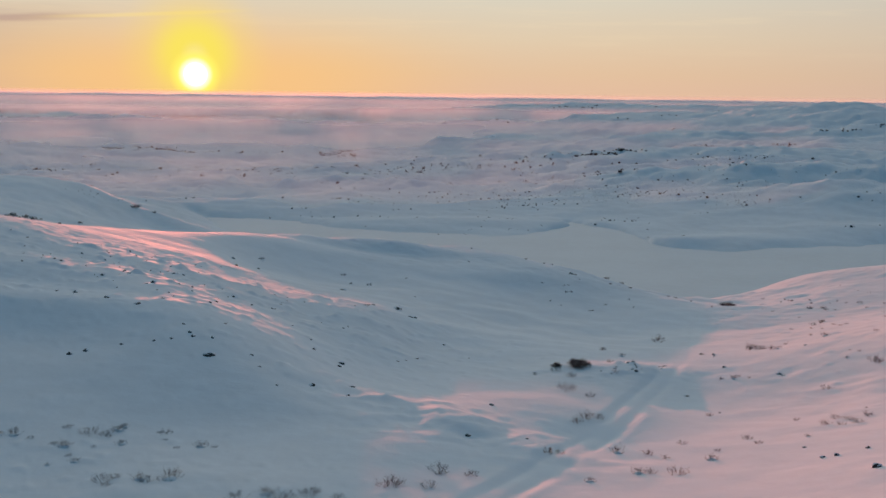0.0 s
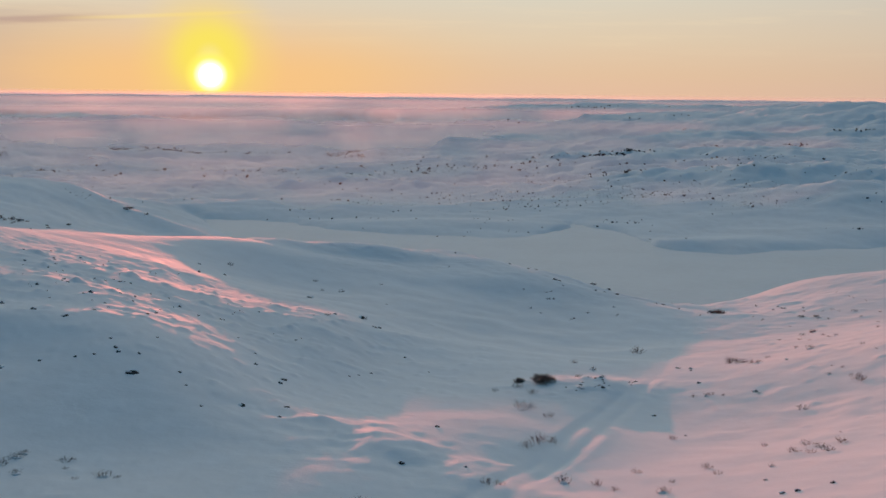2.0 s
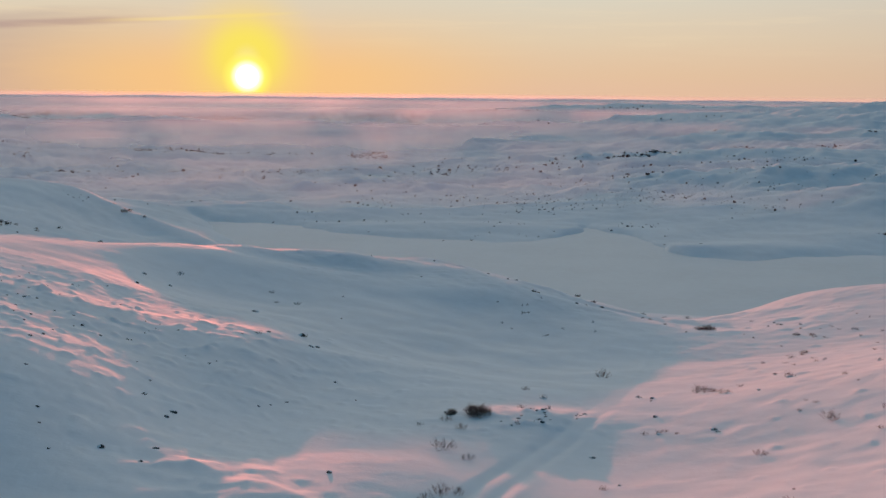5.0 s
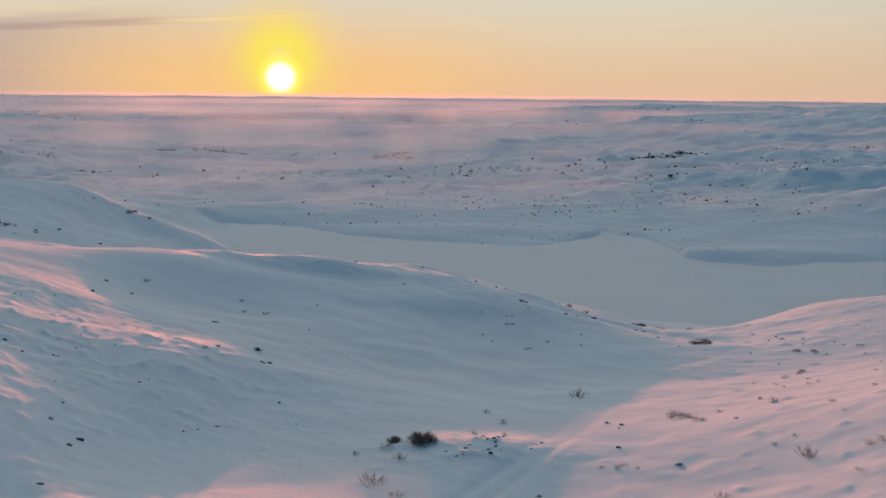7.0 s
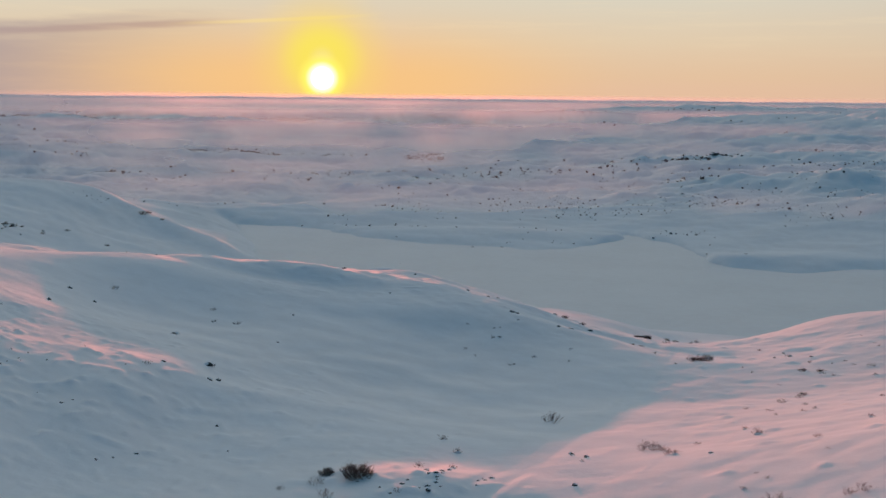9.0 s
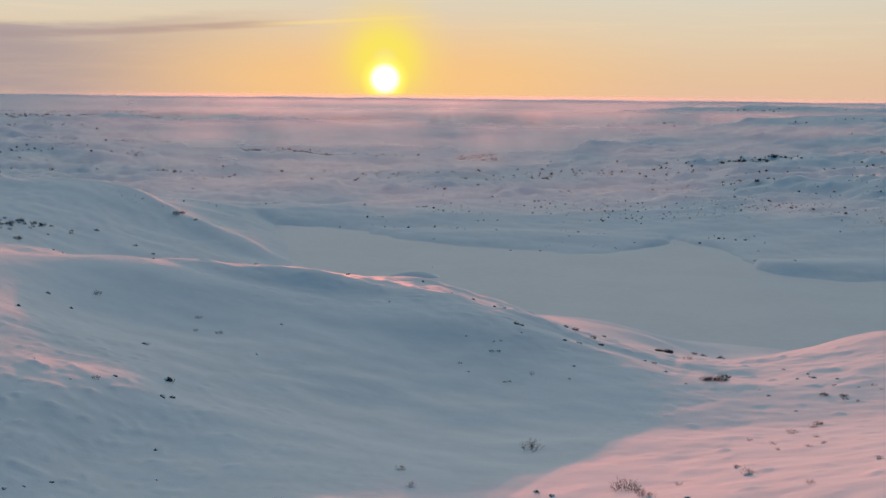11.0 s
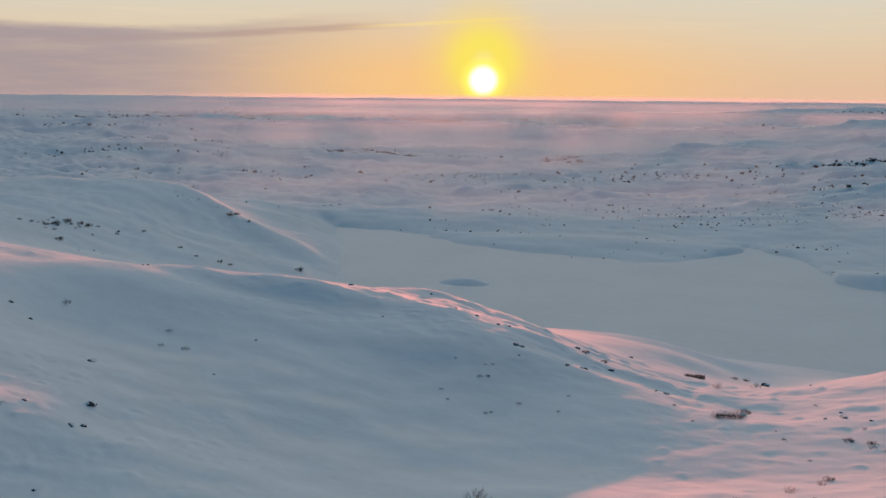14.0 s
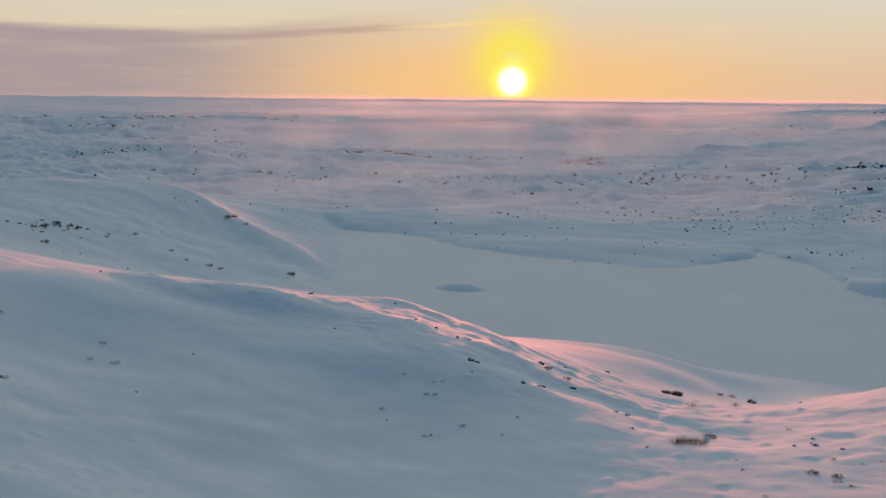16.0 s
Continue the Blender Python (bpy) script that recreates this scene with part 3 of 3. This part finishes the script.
# where they stand: x, y, width
NEAR_SHRUBS = [
    (-28.4, 64, 1.08), (-24.6, 62.6, 1.28), (-23.8, 65, 1.32), (-20.2, 57.4, 1.32), (-22.1, 66.1, 1.08), (-16.3, 57.7, 1.67),
    (-16, 64.2, 1.12), (-11.8, 53.6, 0.94), (-9.1, 54.3, 1.9), (-7.6, 55.4, 1.24), (-3, 58.1, 1.58), (-0, 61.2, 1.5),
    (-23.4, 52, 0.76), (-22.4, 52.1, 0.75), (-19.1, 66.2, 0.91), (-21.2, 63.8, 0.89), (-23.1, 60.4, 0.77),
]
LEFT_ROCKS = [
    (-29.7, 77.6, 0.68), (-28.6, 78.3, 0.68), (-26.1, 79.5, 0.39), (-23.6, 80.1, 0.39), (-22.3, 80.6, 0.39), (-22, 83.6, 0.4),
    (-21.1, 82, 0.49), (-20.7, 81.4, 0.49), (-19.1, 81.5, 0.39), (-18.7, 78.3, 1.27), (-15.5, 80, 0.43), (-14.5, 78, 0.28),
    (-12.7, 75.2, 0.27), (-11.6, 89.4, 0.58), (-9, 86.6, 0.51), (-10.2, 77.3, 0.64), (-7.1, 78.8, 0.56), (-7.2, 76.1, 0.41),
    (-26.9, 86.9, 0.84), (-30.1, 88.1, 0.64), (-28.5, 97, 0.76), (-33.5, 89.8, 0.72), (-33.5, 97, 0.53), (-26, 139.9, 0.66),
    (-8, 116.4, 0.61), (-3, 116.5, 0.61), (4.3, 79.2, 0.48), (2.1, 69.5, 0.54), (6.4, 69.2, 0.25),
]
BASIN_SHRUBS = [
    (-26.8, 146.8, 1.26), (-10.4, 143.9, 1.12), (-14.6, 147.7, 0.94), (-13.1, 143.6, 0.77), (-5.2, 149.5, 0.51), (-8.6, 114.2, 0.81),
    (-5.1, 120.6, 0.85), (19.3, 150.3, 0.78), (16.4, 146.3, 0.55), (21.9, 142.4, 0.6), (24.5, 145.2, 0.68), (28.5, 143.9, 0.47),
    (17.7, 144.1, 0.41), (15.9, 153.6, 0.51), (28.7, 148.6, 0.49), (19.3, 152.9, 0.43), (11.4, 94.9, 1.23), (9.3, 93.7, 0.73),
]
BASIN_ROCKS = [
    (-30, 141.9, 0.8), (-27.7, 132.8, 0.67), (-13.1, 131.8, 1.15), (-3.4, 115.6, 0.54), (0.4, 106.5, 0.44), (-2.3, 97.5, 0.4),
    (-9, 88.2, 0.82), (21.1, 159.4, 0.99), (-3.6, 137.4, 0.39), (22.1, 156.5, 0.37), (27.2, 157.1, 0.67), (28.8, 158.8, 0.91),
]
DENSE_BUSHES = [
    (13.9, 96.3, 2.52), (11.7, 96.8, 1.26),
]
VALLEY_SHRUBS = [
    (11.4, 87.1, 2.08), (13.4, 85, 1.23), (11.8, 76.9, 1.58), (12.9, 77.3, 1.13), (10.9, 75.7, 1.1), (12.8, 68.5, 1.26),
    (7.7, 66.7, 1.06), (8.5, 66.9, 0.82), (26.8, 119.3, 2.14), (12.6, 92.6, 1.21), (22.4, 79.6, 0.74), (13, 62, 1.16),
    (13.8, 62, 0.92), (15.5, 61.6, 1.39), (14.9, 67.8, 1), (18.5, 64.6, 1.05), (9.7, 60.7, 0.9), (15.8, 66.3, 0.74),
    (17.9, 70.2, 0.78), (17.6, 100.1, 0.83), (18.3, 108.9, 1.04), (19.8, 105.4, 0.88), (17.1, 93.8, 0.67), (20, 100.4, 0.72),
    (28.1, 92.3, 0.79), (27, 92.5, 0.68),
]
VALLEY_ROCKS = [
    (19.1, 93.9, 0.45), (22.5, 87.5, 0.48), (23.6, 80.6, 0.3), (29.5, 104.4, 0.51), (28.4, 105.6, 0.45), (28.6, 97.2, 0.48),
    (38, 100.9, 0.44), (32.2, 91.6, 0.57), (24.5, 63.9, 0.33), (24.3, 60.2, 0.51), (25.1, 60.1, 0.43), (27.2, 60.5, 0.44),
    (25.4, 55.1, 0.73),
]
SLOPE_SHRUBS = [
    (33.9, 105.9, 1.69), (34.8, 105.4, 1.29), (35.3, 103.3, 1.15), (47.9, 125, 1.09), (41.8, 109.5, 0.68), (39.8, 88.5, 1.47),
    (33.6, 83.7, 1.06), (27.6, 74, 0.61), (28.3, 70.2, 0.99), (29.8, 72, 0.92), (30.2, 70.8, 1), (30.2, 69.3, 1.08),
    (31.8, 71.2, 1.02), (29.1, 69.2, 0.71), (22.4, 69.4, 0.96), (22.5, 67.2, 0.68), (19.5, 66.8, 0.58), (25.9, 67.1, 0.6),
]
SLOPE_SHRUBS_UP = [
    (39.8, 87.6, 1.03), (43.3, 87.1, 0.89), (44.1, 87.1, 1.04), (44.8, 100, 0.66), (42.2, 106.5, 1.23), (34.5, 107.2, 1.23),
    (35, 105.4, 0.93), (35.8, 102.7, 0.9), (50.2, 128.3, 0.91), (55.1, 139.5, 0.74), (48.9, 117.2, 0.54), (45.4, 115.6, 0.48),
    (28.6, 92.7, 0.63), (29.4, 91.7, 0.5), (32.3, 90.9, 0.54), (28.5, 105.2, 0.51), (29.2, 103.1, 0.4), (60.4, 140.8, 0.96),
    (50.1, 106.3, 0.67),
]
SADDLE_SHRUBS = [
    (39.1, 182.3, 1.45), (40.4, 182.3, 1.89), (43.4, 148.8, 1.4), (44.4, 149.4, 1.51), (42.7, 148.1, 1.17), (45.2, 153.5, 1.24),
    (47.2, 178.6, 1.13), (42.6, 174.7, 1.17), (44.9, 196.1, 1.29), (46.5, 198.3, 1.31), (30.3, 164.2, 1.12), (28, 165.5, 1.26),
    (40.6, 145.8, 0.42), (53.5, 141.6, 1.19), (55.2, 140.6, 1.08), (50.9, 129.8, 1.12), (20.1, 150.7, 0.62), (20, 153.3, 0.46),
    (22.3, 142.9, 0.47), (37.6, 156.5, 0.81), (36.5, 156.8, 0.58), (38.7, 151, 0.55),
]
RIDGE_ROCKS = [
    (31.3, 162.1, 0.92), (26.6, 168.4, 1.04), (27.6, 176.9, 1.25), (31.2, 187.5, 0.83), (49, 196.1, 1.62), (53.5, 199.3, 0.5),
    (55.2, 198.5, 0.49), (54.1, 153.5, 0.45), (54.2, 150.6, 0.65), (52.5, 150.6, 0.44), (56.2, 148.7, 0.53), (5.5, 179.2, 0.59),
    (11.3, 170.4, 0.54), (14.5, 168.3, 0.53), (17.5, 166.7, 0.52), (18.8, 166.7, 0.58), (21.7, 159.5, 0.91), (28.7, 157.6, 0.59),
    (-4.7, 176.2, 0.96), (-31.1, 169.9, 0.77), (4.6, 162.5, 0.39), (-5.4, 120.7, 1.04), (-3.6, 115.8, 0.63),
]
LEFT_SHORE_SCRUB = [
    (-115.6, 258.4, 1.93), (-115.1, 261.9, 2.25), (-115.2, 266, 2.58), (-112.4, 267.6, 2.25), (-110.4, 268.3, 2.11), (-104.9, 249.2, 2.3),
    (-99.5, 321, 3.0), (-99.3, 325, 2.3), (-92.6, 319.3, 1.6), (-89.2, 275.4, 1.4), (-76.7, 272.6, 1.9), (-73.8, 272.4, 1.5),
    (-60.2, 283, 2.6), (-81.9, 270.5, 1.2), (-101.8, 279, 1.5), (-138, 482, 2.6), (-141, 478, 1.8), (-177.5, 504, 2.0), (-31.6, 185.2, 1.02),
]
LAKE_SCRUB = [
    (-27.5, 358.9, 1.06), (-0.8, 345.7, 1), (8.4, 347, 1), (16, 367, 0.89), (36.9, 364.6, 1.05), (31.2, 355.4, 1.02),
    (74.3, 355.9, 1.03), (71.3, 339.9, 0.97), (80.9, 329.6, 1.1), (-9.2, 375.8, 0.92), (-18.5, 310, 0.45),
]


plant(DENSE_BUSHES, "dense", "dense bushes by the track")
plant([(x, y, 1.15 * w) for x, y, w in NEAR_SHRUBS], "frosted", "shrubs on the near bank", 0.8)
near_bank = random.Random(29)
plant([(x + near_bank.gauss(0, 1.1), y + near_bank.gauss(0, 0.6), w * near_bank.uniform(0.45, 0.9)) for x, y, w in NEAR_SHRUBS for _ in range(2)], "frosted", "shrubs on the near bank", 0.8)
plant(VALLEY_SHRUBS[:2], "frosted", "shrubs along the track")
plant(VALLEY_SHRUBS[2:7], "bare", "shrubs along the track", 1.2)
plant(VALLEY_SHRUBS[7:], "bare", "shrubs along the track")
plant(BASIN_SHRUBS, "frosted", "shrubs in the hollow", 1.2)
plant(SLOPE_SHRUBS, "bare", "shrubs on the sunlit slope")
plant(SLOPE_SHRUBS_UP, "bare", "shrubs on the sunlit slope")
plant(SADDLE_SHRUBS[:2], "dense", "dense bushes on the saddle", 0.9)
plant([(x, y, 1.3 * w) for x, y, w in SADDLE_SHRUBS[2:8]], "bare", "shrubs on the saddle", 1.0)
plant([(x + 0.4, y + 0.9, 0.9 * w) for x, y, w in SADDLE_SHRUBS[2:6]], "scrub", "shrubs on the saddle", 1.2)
plant(SADDLE_SHRUBS[8:], "scrub", "scrub on the saddle")
plant(LEFT_SHORE_SCRUB, "scrub", "scrub on the shore hill", 1.5)
near_patch = random.Random(41)
plant([(x + near_patch.gauss(0, 3.5), y + near_patch.gauss(0, 3), near_patch.uniform(0.6, 1.5)) for x, y, _ in LEFT_SHORE_SCRUB[:5] for _ in range(5)], "scrub", "scrub on the shore hill", 1.5)
plant(LAKE_SCRUB, "scrub", "scrub round the lake")
strew(LEFT_ROCKS, "boulders on the shaded slope")
strew(BASIN_ROCKS, "boulders in the hollow")
strew(VALLEY_ROCKS, "boulders on the sunlit slope")
strew(RIDGE_ROCKS, "boulders on the ridge")

# the stony drift on the left hill and the sunlit slope carry many small stones
scatter = random.Random(23)
stones = []
for _ in range(95):
    stones.append((-28 + scatter.gauss(0, 11), 104 + scatter.gauss(0, 8), scatter.uniform(0.2, 0.55)))
strew(stones, "small boulders on the stony drift", 0.7)
strew([(18.8 + scatter.gauss(0, 2.4), 96.6 + scatter.gauss(0, 1.3), scatter.uniform(0.25, 0.5)) for _ in range(26)], "stones on the knoll by the track", 0.7)
tufts = []
for _ in range(110):
    tufts.append((scatter.uniform(22, 66), scatter.uniform(60, 160), scatter.uniform(0.3, 0.7)))
plant([t for t in tufts if t[0] > 10 + 0.26 * t[1] and t[0] < 30 + 0.3 * t[1]], "bare", "shrubs on the sunlit slope", 0.8)


def far_scrub(name, zones, seed, label, category, lo, hi, mat):
    """Uncountable far bushes: clumps of leaning spikes, one mesh."""
    rng = np.random.RandomState(seed)
    base = []
    for x, y, sx, sy, turn, n in zones:
        k = max(1, n // 7)
        u, v = np.repeat(rng.normal(0, 1, k) * sx, 7), np.repeat(rng.normal(0, 1, k) * sy, 7)
        u, v = u + rng.normal(0, 1, 7 * k) * (2.5 + 0.12 * sx), v + rng.normal(0, 1, 7 * k) * (1 + 0.06 * sy)
        c, s = math.cos(radians(turn)), math.sin(radians(turn))
        base.append(np.stack([x + u * c - v * s, y + u * s + v * c], -1))
    base = np.concatenate(base)
    z = land(base[:, 0], base[:, 1])
    ashore = (z > 0.15) | (np.hypot(base[:, 0], base[:, 1]) > 480)
    base, z = base[ashore], z[ashore]
    size = rng.uniform(lo, hi, len(base)) * (0.35 + 1.1 * rng.rand(len(base)) ** 3)
    verts, faces = [], []
    for (x, y), h, s in zip(base, z, size):
        for _ in range(6):
            a, b = rng.uniform(0, 6.283, 2)
            ox, oy = x + 0.5 * s * math.cos(a) * rng.rand(), y + 0.5 * s * math.sin(a) * rng.rand()
            r, tall = s * rng.uniform(0.09, 0.24), s * rng.uniform(0.25, 0.7)
            k = len(verts)
            for q in (0.0, 2.1, 4.2):
                verts.append((ox + r * math.cos(q + a), oy + r * math.sin(q + a), h - 0.1 * s))
                verts.append((ox + 1.2 * r * math.cos(q + b), oy + 1.2 * r * math.sin(q + b), h + 0.5 * tall))
            verts.append((ox + 0.4 * s * math.cos(b), oy + 0.4 * s * math.sin(b), h + tall))
            for q in range(3):
                i0, i1 = k + 2 * q, k + 2 * ((q + 1) % 3)
                faces += [(i0, i1, i1 + 1, i0 + 1), (i0 + 1, i1 + 1, k + 6)]
    return tagged(new(name, mesh_of(name, verts, faces, mat)), label, category, kind="stuff")


# middle x, y, spread along and across, turn, number
far_scrub("shore_scrub", [
    (15, 548, 45, 14, 0, 70), (22, 500, 28, 9, 5, 45), (60, 440, 40, 28, 0, 330), (110, 470, 55, 30, 0, 480), (130, 560, 70, 34, 0, 420), (0, 450, 60, 30, 0, 160), (20, 548, 14, 5, 10, 60), (5, 560, 16, 5, -10, 50), (-8, 405, 55, 16, 0, 40),
    (180, 500, 45, 14, -8, 40), (-110, 335, 9, 12, 20, 20), (-150, 300, 40, 35, 0, 40), (-130, 480, 60, 12, 0, 50), (-60, 450, 60, 30, 0, 40), (140, 345, 40, 10, 0, 12),
], 3, "sparse dark scrub and stones dotting the far lake shore", "scrub", 0.35, 1.0, THICKET)
far_scrub("gully_thicket", [
    (-275, 945, 34, 6, -8, 420), (-225, 848, 36, 4, 4, 460), (-250, 860, 16, 5, -20, 200), (-165, 912, 30, 6, 14, 480), (-120, 930, 28, 4, 32, 420), (-190, 915, 40, 6, 4, 420), (-125, 905, 28, 4, 16, 420), (-150, 912, 34, 4, 5, 420), (-281, 916, 34, 5, 0, 420), (-330, 925, 44, 6, -10, 340), (-390, 900, 50, 5, 0, 340), (-250, 640, 60, 10, 0, 60),
    (-300, 870, 24, 4, 30, 110), (-215, 700, 18, 3, 5, 70), (-260, 690, 14, 3, 10, 60), (-60, 640, 45, 10, 0, 110), (-20, 660, 30, 6, 10, 70), (60, 560, 80, 30, 0, 110), (200, 600, 50, 16, 0, 80),
    (-180, 620, 80, 30, 4, 200), (-100, 690, 90, 40, 0, 260), (20, 720, 120, 60, 0, 300), (-300, 640, 80, 40, 0, 200), (75, 750, 9, 3, -35, 120), (122, 700, 10, 3, 35, 120), (105, 690, 12, 2, 5, 60), (222, 861, 14, 2, 12, 90), (150, 640, 60, 20, 0, 120), (-470, 860, 60, 12, 0, 120),
    (-490, 745, 40, 7, 25, 120), (-400, 780, 60, 8, 15, 110), (-560, 720, 50, 10, 5, 100), (-340, 760, 50, 8, 20, 90),
    (-420, 560, 50, 15, 0, 50), (30, 640, 120, 40, 0, 60), (235, 1100, 30, 4, 0, 50), (320, 890, 22, 4, 8, 50),
], 4, "dark birch thickets following gullies in the snowy plain", "thicket", 0.8, 2.1, THICKET)
far_scrub("far_woods", [
    (-650, 1700, 200, 45, 4, 3200), (-1000, 1550, 200, 45, 0, 2400), (-330, 1800, 150, 45, 6, 1800), (-500, 2250, 350, 50, 0, 1200), (-60, 1750, 120, 16, 8, 160), (40, 1650, 30, 10, 25, 90),
    (-1200, 2300, 300, 60, 0, 500), (-800, 1250, 160, 30, 0, 200), (330, 1500, 120, 20, 0, 120), (150, 2300, 160, 30, 0, 200), (420, 1000, 30, 4, 10, 50),
], 5, "brown leafless woods in bands on the distant plain", "woodland", 1.8, 3.6, THICKET)
